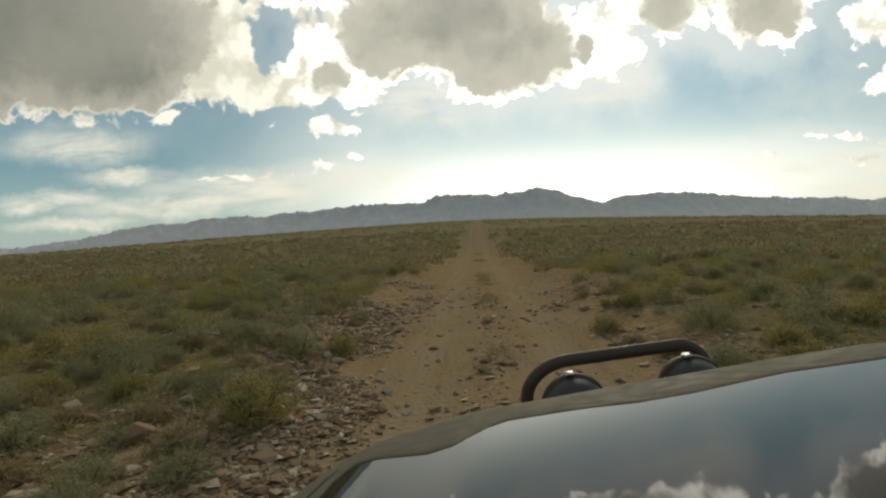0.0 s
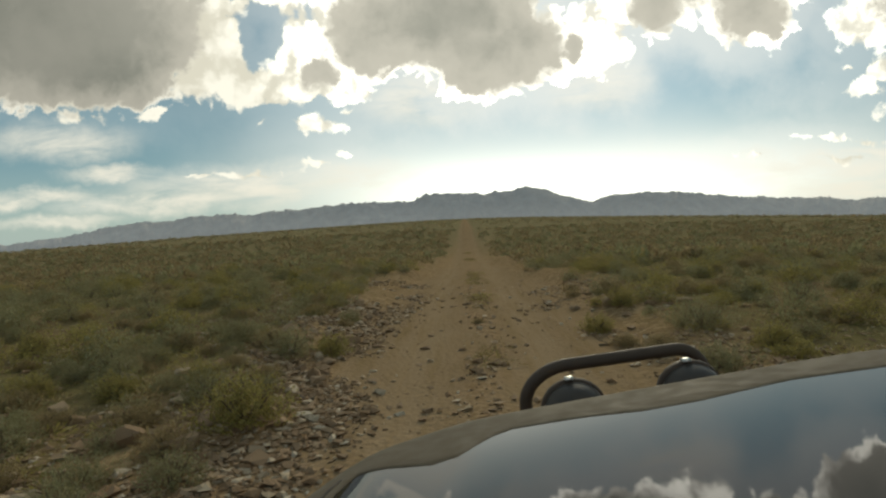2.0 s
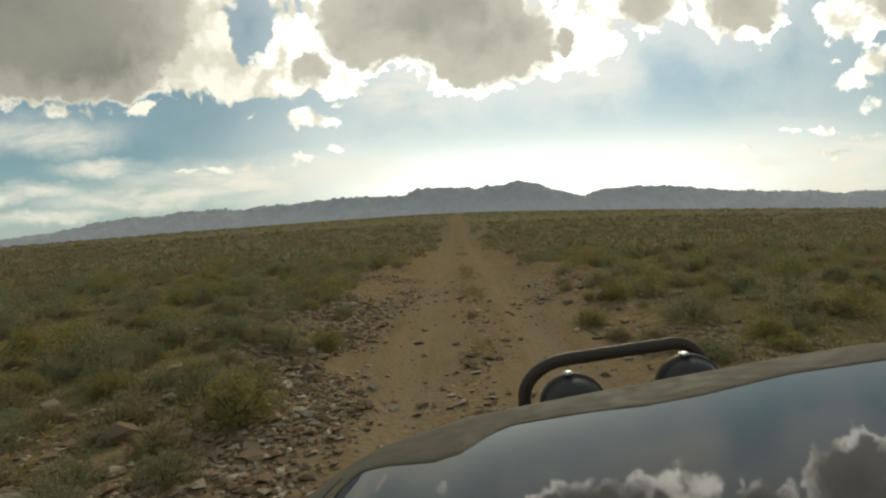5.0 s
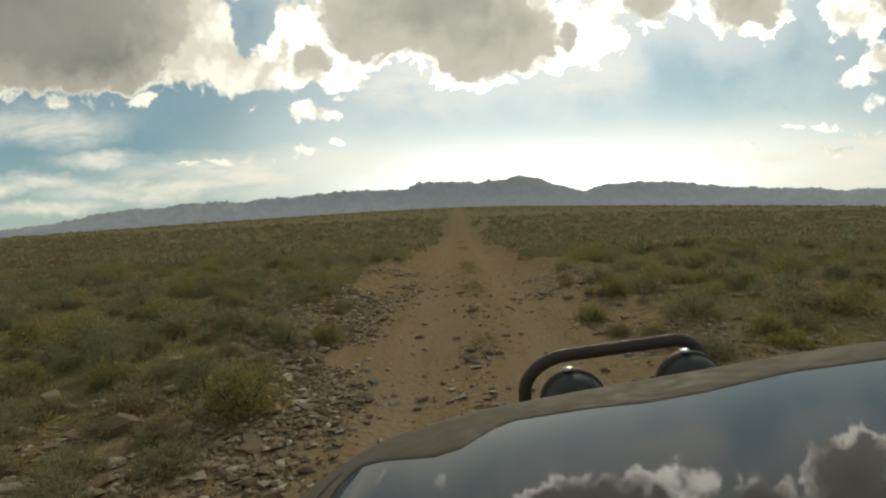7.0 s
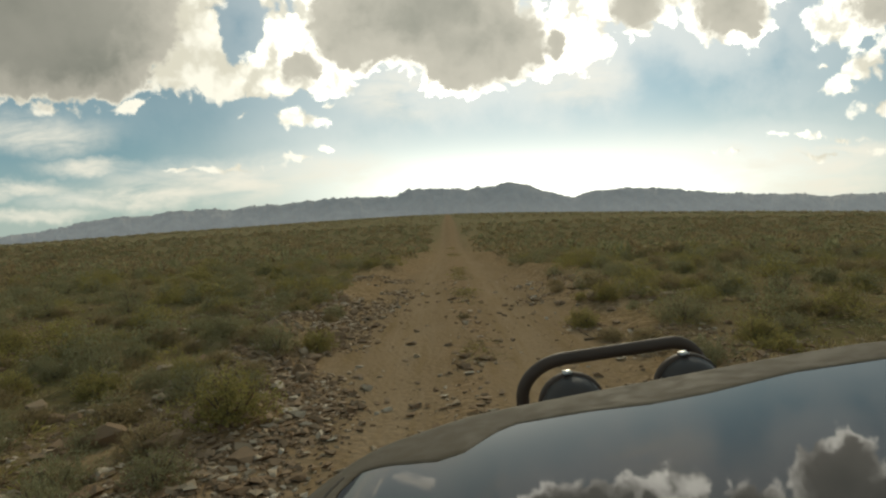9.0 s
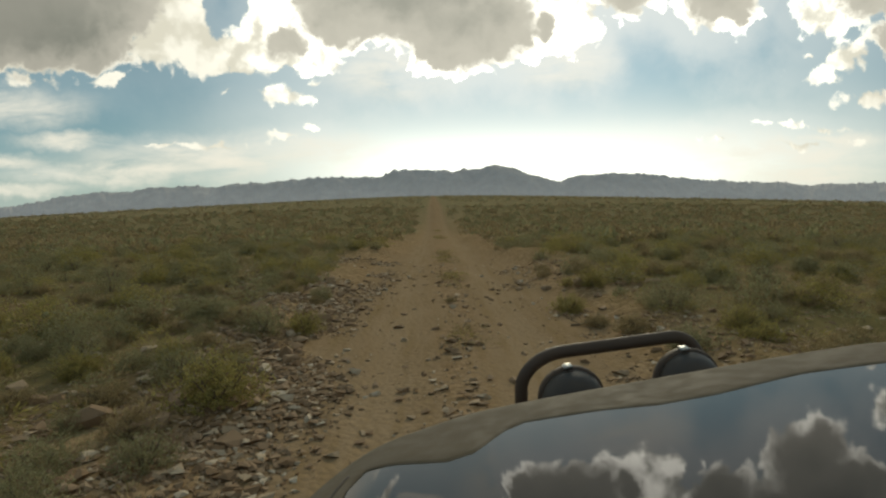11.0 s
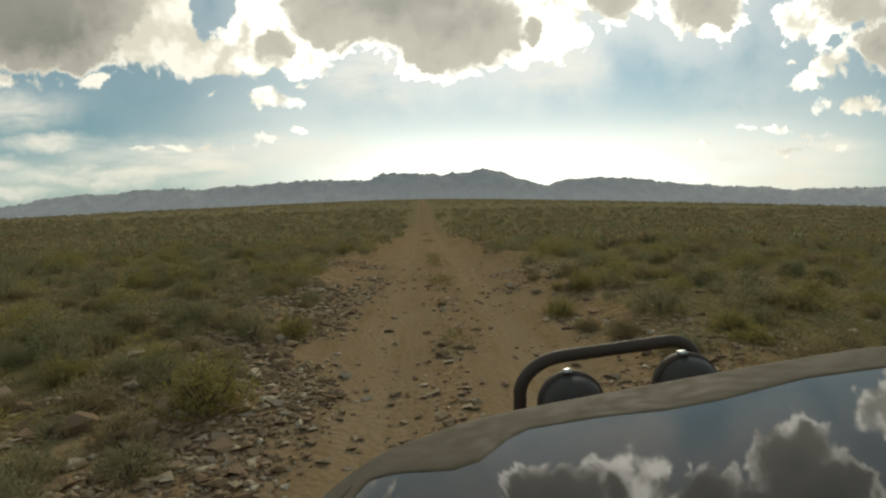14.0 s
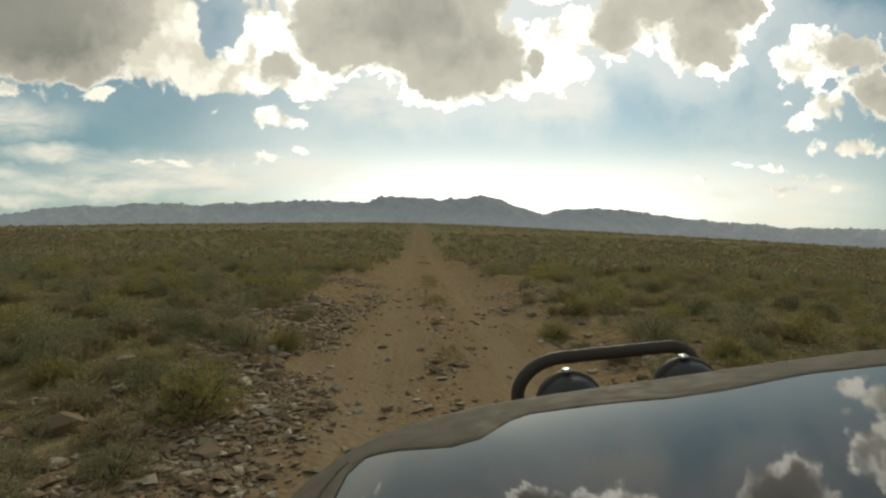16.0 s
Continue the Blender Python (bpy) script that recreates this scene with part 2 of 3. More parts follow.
def ground_look(n):
    p = n.node("ShaderNodeNewGeometry").outputs["Position"]
    x, y, z = n.xyz(p)
    side = n.math("SUBTRACT", n.math("SUBTRACT", x, n.math("MULTIPLY", y, ROAD_LEAN)), ROAD_X)
    wander = n.math("MULTIPLY", n.math("SUBTRACT", n.noise(p, 1.3, 5.0, 0.6), 0.5), 0.9)
    far = n.math("ABSOLUTE", n.math("ADD", side, wander))
    ahead = n.math("MULTIPLY", n.ramp(y, 10.0, 27.0), 0.80)
    waver = n.math("ADD", n.math("MULTIPLY", n.math("SINE", n.math("ADD", n.math("MULTIPLY", y, 0.9), 0.6)), 0.10), 0.30)
    edge = n.math("ADD", n.math("SUBTRACT", far, waver), ahead)
    edge = n.math("ADD", edge, n.math("MULTIPLY", n.math("SUBTRACT", n.noise(p, 5.0, 5.0, 0.65), 0.5), 0.7))
    off = n.ramp(edge, ROAD_HALF - 0.25, ROAD_HALF + 0.35)
    crown = n.math("MULTIPLY", n.ramp(far, 0.42, 0.10), n.ramp(n.noise(p, 0.7, 4.0), 0.38, 0.6))
    grain = n.noise(p, 34.0, 6.0, 0.7)
    blotch = n.noise(p, 0.9, 5.0, 0.6)
    dirt = n.mix(blotch, (0.235, 0.162, 0.090), (0.325, 0.236, 0.146))
    rut = n.ramp(n.math("ABSOLUTE", n.math("SUBTRACT", n.math("ABSOLUTE", side), 0.78)), 0.38, 0.12)
    dirt = n.mix(n.math("MULTIPLY", rut, 0.4), dirt, (0.33, 0.243, 0.152))
    tread = n.noise(n.join(n.math("MULTIPLY", side, 7.0), n.math("MULTIPLY", y, 0.5), 0.0), 1.0, 4.0, 0.6)
    dirt = n.mix(n.math("MULTIPLY", n.ramp(tread, 0.40, 0.70), 0.55), dirt, (0.23, 0.155, 0.075))
    dirt = n.mix(n.math("MULTIPLY", n.ramp(n.noise(p, 6.0, 5.0, 0.7), 0.55, 0.72), 0.5), dirt, (0.20, 0.13, 0.068))
    dirt = n.mix(n.math("MULTIPLY", n.ramp(grain, 0.62, 0.72), 0.5), dirt, (0.50, 0.39, 0.25))
    dirt = n.mix(n.math("MULTIPLY", n.ramp(grain, 0.42, 0.32), 0.6), dirt, (0.15, 0.10, 0.06))
    pebbles = n.node("ShaderNodeTexVoronoi", ins={"Vector": p, "Scale": 15.0, "Randomness": 1.0})
    stony = n.mix(n.ramp(n.xyz(pebbles.outputs["Color"])[0], 0.2, 0.9), (0.165, 0.108, 0.060), (0.41, 0.30, 0.19))
    stony = n.mix(n.math("MULTIPLY", blotch, 0.9), stony, (0.31, 0.20, 0.105))
    patch = n.noise(p, 0.16, 6.0, 0.62)
    cover = n.noise(p, 1.9, 5.0, 0.65)
    green = n.mix(cover, (0.125, 0.107, 0.046), (0.205, 0.168, 0.078))
    veg = n.math("MULTIPLY", n.ramp(n.math("ADD", patch, n.math("MULTIPLY", cover, 0.35)), 0.42, 0.68),
                 n.ramp(far, 1.8, 4.6, 0.15, 1.0))
    wild = n.mix(veg, stony, green)
    # the plain farther out is closed scrub
    scrub = n.mix(n.noise(p, 0.03, 5.0, 0.6), (0.195, 0.162, 0.086), (0.265, 0.218, 0.122))
    wild = n.mix(n.ramp(n.vec("LENGTH", p), 14.0, 95.0), wild, scrub)
    track = n.mix(n.math("MULTIPLY", crown, 0.7), dirt, stony)
    col = n.mix(off, track, wild)
    h = n.math("ADD", n.math("MULTIPLY", grain, 0.4), n.math("MULTIPLY", pebbles.outputs["Distance"], -0.8))
    return principled(n, col, 0.95, (h, 0.55, 0.03), **{"Specular IOR Level": 0.0})


def leaf_look(dark, pale):
    def build(n):
        rnd = n.math("FRACT", n.math("ADD", n.node("ShaderNodeNewGeometry").outputs["Random Per Island"],
                                     n.node("ShaderNodeObjectInfo").outputs["Random"]))
        col = n.mix(rnd, dark, pale)
        top = principled(n, col, 0.75, **{"Specular IOR Level": 0.2})
        thru = n.node("ShaderNodeBsdfTranslucent", ins={"Color": col}).outputs[0]
        m = n.node("ShaderNodeMixShader", ins={0: 0.34, 1: top, 2: thru})
        return m.outputs[0]
    return build


def stone_look(n):
    g = n.node("ShaderNodeNewGeometry")
    rnd = n.math("FRACT", n.math("ADD", g.outputs["Random Per Island"], n.node("ShaderNodeObjectInfo").outputs["Random"]))
    ramp = n.node("ShaderNodeValToRGB", ins={0: rnd})
    e = ramp.color_ramp.elements
    e[0].position, e[0].color = 0.0, (0.21, 0.125, 0.062, 1)
    e[1].position, e[1].color = 1.0, (0.64, 0.55, 0.42, 1)
    for at, c in ((0.35, (0.26, 0.172, 0.10, 1)), (0.66, (0.35, 0.24, 0.143, 1)), (0.86, (0.48, 0.375, 0.25, 1))):
        k = e.new(at)
        k.color = c
    p = g.outputs["Position"]
    mottled = n.mix(n.math("MULTIPLY", n.noise(p, 40.0, 5.0, 0.65), 0.6), ramp.outputs[0], (0.22, 0.17, 0.12))
    return principled(n, mottled, 0.85, (n.noise(p, 70.0, 4.0), 0.4, 0.01), **{"Specular IOR Level": 0.08})


def mountain_look(n):
    p = n.node("ShaderNodeNewGeometry").outputs["Position"]
    rock = n.mix(n.noise(p, 0.012, 6.0, 0.6), (0.15, 0.14, 0.12), (0.36, 0.34, 0.30))
    body = principled(n, rock, 1.0, (n.noise(p, 0.02, 6.0, 0.65), 0.6, 20.0), **{"Specular IOR Level": 0.0})
    # far backdrop: haze painted on as a glow of the rock, paler low down
    haze_glow = n.mix(n.ramp(n.xyz(p)[2], 130.0, -40.0), (0.086, 0.099, 0.106), (0.128, 0.140, 0.143))
    air = n.node("ShaderNodeEmission", ins={"Color": haze_glow, "Strength": 1.0}).outputs[0]
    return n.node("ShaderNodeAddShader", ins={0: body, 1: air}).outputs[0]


def paint_look(n):
    p = n.node("ShaderNodeTexCoord").outputs["Object"]
    dust = n.ramp(n.noise(p, 4.0, 6.0, 0.6), 0.45, 0.8)
    col = n.mix(n.math("MULTIPLY", dust, 0.12), (0.011, 0.012, 0.014), (0.060, 0.046, 0.030))
    return principled(n, col, n.ramp(dust, 0, 1, 0.02, 0.05), (n.noise(p, 2.6, 2.0), 0.02, 0.01), IOR=1.24)


def plain(color, rough, metal=0.0, vary=0.25):
    def build(n):
        p = n.node("ShaderNodeTexCoord").outputs["Object"]
        k = n.noise(p, 18.0, 5.0, 0.6)
        col = n.mix(n.math("MULTIPLY", k, vary), color, (0.20, 0.15, 0.10))
        return principled(n, col, n.ramp(k, 0.3, 0.7, rough, min(1.0, rough + 0.2)), (n.noise(p, 120.0, 3.0), 0.15, 0.002), Metallic=metal)
    return build


GROUND = material("desert_ground", ground_look)
STONE = material("field_stone", stone_look)
LEAVES = [material("sage_leaves", leaf_look((0.205, 0.198, 0.098), (0.38, 0.36, 0.195))),
          material("rabbitbrush_leaves", leaf_look((0.235, 0.208, 0.068), (0.43, 0.37, 0.125))),
          material("saltbush_leaves", leaf_look((0.25, 0.195, 0.098), (0.43, 0.34, 0.18)))]
# far leaves: paler than LEAVES, with distance haze put into their colours
SCRUB = [material("haze_paled_scrub_leaves", leaf_look((0.245, 0.222, 0.118), (0.44, 0.395, 0.225))),
         material("haze_paled_dry_leaves", leaf_look((0.265, 0.215, 0.115), (0.46, 0.37, 0.205)))]
TWIG = material("grey_twigs", leaf_look((0.17, 0.12, 0.07), (0.30, 0.22, 0.13)))
DRY = material("dry_grass", leaf_look((0.22, 0.17, 0.08), (0.42, 0.34, 0.18)))
WOOD = material("grey_bark", plain((0.12, 0.095, 0.07), 0.9))
ROCK = material("haze_glow_rock", mountain_look)
PAINT = material("dark_metallic_paint", paint_look)
BLACK = material("worn_black_tube", plain((0.060, 0.038, 0.027), 0.6))
HOUSING = material("black_lamp_housing", plain((0.032, 0.027, 0.025), 0.42))
CHROME = material("bright_clip", plain((0.6, 0.6, 0.58), 0.3, 1.0, 0.1))
# dusty nose paint with the ground's reflection put in as brown
NOSE_REFLECTION = material("dusty_painted_reflection", plain((0.075, 0.057, 0.033), 0.78, 0.0, 0.08))
RUBBER = material("tyre_rubber", plain((0.02, 0.019, 0.018), 0.85))
STEEL = material("wheel_steel", plain((0.25, 0.25, 0.26), 0.45, 0.9))
LENS = material("lamp_lens", lambda n: n.node("ShaderNodeBsdfGlass", ins={"Roughness": 0.08, "IOR": 1.45}).outputs[0])


# ---------------------------------------------------------------- mesh helpers
def mesh_of(name, verts, faces, mat, even=True):
    me = bpy.data.meshes.new(name)
    me.from_pydata([tuple(v) for v in verts], [], [tuple(f) for f in faces])
    me.materials.append(mat)
    me.polygons.foreach_set("use_smooth", [even] * len(me.polygons))
    me.update()
    return me


def grid_faces(rows, cols, first=0, closed=False):
    i = np.arange(rows - 1)[:, None] * cols
    last = cols if closed else cols - 1
    j = np.arange(last)[None, :]
    k = (j + 1) % cols
    quads = np.stack(np.broadcast_arrays(i + j, i + k, i + cols + k, i + cols + j), -1).reshape(-1, 4) + first
    return quads


def part(name, bm, mat, parent, label=""):
    me = bpy.data.meshes.new(name)
    bm.normal_update()
    bm.to_mesh(me)
    bm.free()
    me.materials.append(mat)
    me.polygons.foreach_set("use_smooth", [True] * len(me.polygons))
    ob = new(name, me)
    ob.parent = parent
    return tagged(ob, label)


def put_mesh(name, me, parent, label=""):
    ob = new(name, me)
    ob.parent = parent
    return tagged(ob, label)


def spun(profile, steps=28):
    """A bmesh turned about the y axis from (radius, y) pairs."""
    bm = bmesh.new()
    rings = []
    for r, y in profile:
        rings.append([bm.verts.new((r * math.cos(2 * math.pi * k / steps), y, r * math.sin(2 * math.pi * k / steps))) for k in range(steps)])
    for a, b in zip(rings, rings[1:]):
        for k in range(steps):
            bm.faces.new((a[k], a[(k + 1) % steps], b[(k + 1) % steps], b[k]))
    for ring in (rings[0], rings[-1]):
        bm.faces.new(ring)
    bmesh.ops.remove_doubles(bm, verts=bm.verts, dist=1e-5)
    bmesh.ops.recalc_face_normals(bm, faces=bm.faces)
    return bm


def tube(points, radius, steps=12):
    """A bmesh tube along points."""
    bm = bmesh.new()
    pts = [Vector(p) for p in points]
    rings, side = [], None
    for i, p in enumerate(pts):
        way = (pts[min(i + 1, len(pts) - 1)] - pts[max(i - 1, 0)]).normalized()
        side = (Vector((0, 1, 0)) if side is None else side)
        side = (side - side.dot(way) * way).normalized()
        up = way.cross(side)
        rings.append([bm.verts.new(p + radius * (math.cos(2 * math.pi * k / steps) * side + math.sin(2 * math.pi * k / steps) * up)) for k in range(steps)])
    for a, b in zip(rings, rings[1:]):
        for k in range(steps):
            bm.faces.new((a[k], a[(k + 1) % steps], b[(k + 1) % steps], b[k]))
    bm.faces.new(rings[0]), bm.faces.new(rings[-1])
    bmesh.ops.recalc_face_normals(bm, faces=bm.faces)
    return bm


def block(sx, sy, sz, at=(0, 0, 0), bevel=0.01):
    bm = bmesh.new()
    bmesh.ops.create_cube(bm, size=1.0, matrix=Matrix.Translation(at) @ Matrix.Diagonal((sx, sy, sz, 1)))
    bmesh.ops.bevel(bm, geom=bm.edges[:], offset=bevel, segments=2, affect="EDGES")
    return bm


# ---------------------------------------------------------------- the ground
def spaced(near, step, reach, grow):
    out, s = list(np.arange(0, near, step)), step
    while out[-1] < reach:
        s *= grow
        out.append(out[-1] + s)
    return np.array(out)


def make_ground():
    a = spaced(5.0, 0.085, 4900, 1.075)
    xs = np.concatenate([-a[:0:-1], a])
    b = spaced(15.0, 0.085, 4900, 1.05)
    back = spaced(1.0, 0.25, 4900, 1.25)
    ys = np.concatenate([-back[:0:-1], b])
    gx, gy = np.meshgrid(xs, ys)
    gz = height(gx, gy)
    ob = new("ground", mesh_of("ground", np.stack([gx, gy, gz], -1).reshape(-1, 3), grid_faces(len(ys), len(xs)), GROUND))
    return tagged(ob, "dry desert plain with a two-rut dirt track", "ground", kind="structure")


ground = make_ground()


def make_mountains():
    """A long far range: rounded humps set along it, roughened by fractal noise."""
    knots = [-1.5, -0.95, -0.79, -0.74, -0.69, -0.64, -0.597, -0.547, -0.487, -0.456, -0.386, -0.341, -0.316, -0.246, -0.145, -0.086, -0.061, -0.041,
             0.014, 0.064, 0.114, 0.144, 0.173, 0.203, 0.254, 0.282, 0.322, 0.372, 0.426, 0.511, 0.59, 0.649, 0.709, 0.776, 1.5]
    tops = [4, -22, -21, -14, -11, -5, 4.5, 10, 10, 16, 17.5, 13.5, 19, 23, 29.5, 26.5, 28.5, 37, 38, 35.5, 41, 44, 39, 28, 13.5, 22, 26, 27, 21.5, 13, 6.5, 5.5, 0, 0.5, 6]
    far = 3900.0
    u = np.linspace(-1.5, 1.5, 1300)
    t = np.linspace(0, 1, 26)
    gu, gt = np.meshgrid(u, t)
    crest = np.interp(gu + 0.003 * fractal(gu * 40, gt * 0.1, 1.0, 2, 31), knots, tops) / 1000
    crest = crest + 0.0012 * fractal(gu * 60, gt * 2.2, 1.0, 4, 5) + 0.0030 * np.abs(fractal(gu * 130, gt * 6, 1.0, 3, 8))
    fold = 0.30 * fractal(gu * 26 + gt * 1.5, gt * 3.0, 1.0, 3, 12)
    rise = np.clip(smooth(gt, 0.0, 1.0) * (1 + fold * (1 - gt)), 0, 1)
    y = far - 700 * (1 - gt) + 40 * fractal(gu * 30, gt * 4, 1.0, 3, 17)
    z = -260 + rise * (crest * far + 262)
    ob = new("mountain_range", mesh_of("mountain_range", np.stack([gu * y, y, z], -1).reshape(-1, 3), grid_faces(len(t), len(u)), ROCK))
    return tagged(ob, "hazy blue-grey desert mountain range along the horizon", "mountains", kind="structure")


make_mountains()

# ---------------------------------------------------------------- the car: bonnet, wings, bull bar and lamps
CAR_FRONT = 1.77
HALF, LONG, POWER = 1.124, 0.788, 3.67
REAR = 0.30


def bonnet_height(xc, y):
    """Falls gently to the front, with a raised middle panel between the wings."""
    s = CAR_FRONT - y
    return 1.054 + (0.1575 - 0.014 * smooth(np.abs(xc), 0.60, 0.82)) * s + 0.017 * smooth(-np.abs(xc), -0.90, -0.58) - 0.055 * smooth(np.abs(xc), 0.85, 1.2)


def nose_line(count=121):
    """Plan of the nose from one wing to the other: x, y."""
    ang = np.linspace(math.pi, 0, count)
    cx, sy = np.cos(ang), np.abs(np.sin(ang))
    return HALF * np.sign(cx) * np.abs(cx) ** (2 / POWER), CAR_FRONT - LONG + LONG * sy ** (2 / POWER)


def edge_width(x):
    """Dusty front edge coloured as reflected ground: broad beside the raised panel, narrow on it."""
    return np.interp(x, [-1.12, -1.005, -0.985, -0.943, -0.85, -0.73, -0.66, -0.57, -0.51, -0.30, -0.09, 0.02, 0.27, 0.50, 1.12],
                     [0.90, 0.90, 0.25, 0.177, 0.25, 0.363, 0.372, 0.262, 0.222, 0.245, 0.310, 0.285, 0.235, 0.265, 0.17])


def make_car():
    car = tagged(new("car"), "dark glossy car front with black bull bar on a dirt track", "car")
    rear = REAR
    x, y = nose_line()
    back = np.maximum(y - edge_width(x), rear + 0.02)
    cols = len(x)

    def sheet(start, end, rows, lift):
        """Rows of points from one line across the car to another, on the bonnet's surface."""
        out = []
        for f, up in zip(rows, lift):
            ys = start + (end - start) * f
            out.append(np.stack([x, ys, bonnet_height(x, ys) + up], -1))
        return np.concatenate(out)
    rows = np.linspace(0, 1, 40)
    put_mesh("bonnet", mesh_of("bonnet", sheet(np.full(cols, rear), back, rows, 0 * rows), grid_faces(40, cols), PAINT), car, "glossy dark bonnet reflecting the clouds")
    # flush band along the nose: reflected ground as flat colour, plus dust
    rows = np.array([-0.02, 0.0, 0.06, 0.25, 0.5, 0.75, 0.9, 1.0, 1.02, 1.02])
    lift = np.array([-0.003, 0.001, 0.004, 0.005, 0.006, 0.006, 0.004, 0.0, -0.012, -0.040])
    put_mesh("bonnet_protector", mesh_of("bonnet_protector", sheet(back, y, rows, lift), grid_faces(len(rows), cols), NOSE_REFLECTION), car, "dusty bonnet edge coloured as reflected ground")
    # the gap between bonnet and wing
    gap = [(xx, yy, float(bonnet_height(xx, yy)) + 0.007) for xx, yy in ((-1.035, 1.02), (-1.03, 1.16), (-1.022, 1.28), (-1.005, 1.38), (-0.985, 1.44))]
    part("panel_gap", tube(gap, 0.004, 6), RUBBER, car, "dark gap between bonnet and wing")
    # wings and nose below the rim
    skirt = []
    side = np.linspace(rear, CAR_FRONT - LONG, 14, endpoint=False)
    x = np.concatenate([np.full(14, -HALF), x, np.full(14, HALF)])
    y = np.concatenate([side, y, side[::-1]])
    cols = len(x)
    rim_z = bonnet_height(x, y)
    for f in np.linspace(0, 1, 8):
        bulge = 1 + 0.03 * math.sin(math.pi * min(1, f * 1.3))
        skirt.append(np.stack([x * bulge, CAR_FRONT - LONG + (y - CAR_FRONT + LONG) * bulge, (rim_z - 0.006) * (1 - f) + 0.20 * f], -1))
    put_mesh("wing_panel", mesh_of("wing_panel", np.concatenate(skirt), grid_faces(8, cols), PAINT), car)
    part("bumper", block(2.0, 0.16, 0.25, (0, CAR_FRONT + 0.0, 0.17), 0.04), BLACK, car)
    part("bull_bar", block(1.9, 0.12, 0.14, (0, BAR_Y + 0.10, 0.24), 0.03), BLACK, car)
    for xc in (-0.45, 0.45):
        part("bar_mount", block(0.08, 0.55, 0.10, (xc, CAR_FRONT + 0.28, 0.24), 0.01), BLACK, car)
    part("cowl", block(2.2, 0.10, 0.10, (0, rear - 0.04, 1.19), 0.02), BLACK, car)
    part("bulkhead", block(2.2, 0.05, 0.95, (0, rear + 0.03, 0.70), 0.01), BLACK, car)
    part("chassis", block(1.5, 1.7, 0.16, (0, 0.85, 0.15), 0.02), BLACK, car)
    # hoop
    def corner(cx, cz, rx, rz, a0, a1):
        return [(cx + rx * math.cos(a), 0, cz + rz * math.sin(a)) for a in np.linspace(a0, a1, 10)]
    path = [(-0.420, 0, 0.30), (-0.400, 0, 0.80)] + corner(-0.195, 0.850, 0.197, 0.150, math.pi, math.pi / 2) \
        + corner(0.275, 0.845, 0.122, 0.138, math.pi / 2, 0) + [(0.405, 0, 0.78), (0.425, 0, 0.30)]
    hoop = part("bull_bar_hoop", tube(path, 0.028, 16), BLACK, car, "worn black steel tube hoop")
    hoop.location = (0, BAR_Y + 0.168, 0)
    for xc, zc in ((-0.215, 0.852), (0.262, 0.842)):
        lamp = part("driving_lamp", spun([(0.0, -0.085), (0.035, -0.082), (0.065, -0.070), (0.085, -0.045), (0.094, -0.012), (0.096, 0.0)]), HOUSING, car,
                    "round black driving lamp seen from behind")
        lamp.location, lamp.scale = (xc, BAR_Y, zc), (1.33, 1.33, 1.33)
        part("bezel", spun([(0.094, -0.004), (0.102, 0.0), (0.104, 0.012), (0.100, 0.03), (0.092, 0.032)]), BLACK, lamp)
        part("lens", spun([(0.091, 0.018), (0.07, 0.032), (0.03, 0.04), (0.0, 0.041)]), LENS, lamp)
        part("clip", block(0.026, 0.03, 0.008, (0, 0.006, 0.105), 0.002), CHROME, lamp, "bright steel clip")
        part("bracket", block(0.02, 0.03, 0.62, (0, -0.01, -0.40), 0.004), BLACK, lamp)
    for xc in (-0.92, 0.92):
        wheel = put_mesh("wheel", bpy.data.meshes.new("wheel"), car)
        wheel.location, wheel.rotation_euler = (xc, 1.05, 0.045), (0, 0, math.pi / 2)
        part("tyre", spun([(0.27, -0.14), (0.41, -0.145), (0.455, -0.11), (0.46, 0.0), (0.455, 0.11), (0.41, 0.145), (0.27, 0.14)], 36), RUBBER, wheel)
        part("rim", spun([(0.0, -0.03), (0.15, -0.04), (0.25, -0.12), (0.272, -0.13), (0.272, 0.13), (0.25, 0.12), (0.15, 0.04), (0.0, 0.03)], 36), STEEL, wheel)
    car.matrix_basis = CAR_POSE
    return car


BAR_Y = 2.23      # the lamps and their hoop stand ahead of the nose
CAR_SIZE = 0.811
CAR_POSE = pose(0.683, 0, 0.371, 0.18, -8.17, 0) @ Matrix.Diagonal((CAR_SIZE, CAR_SIZE, CAR_SIZE, 1))
make_car()

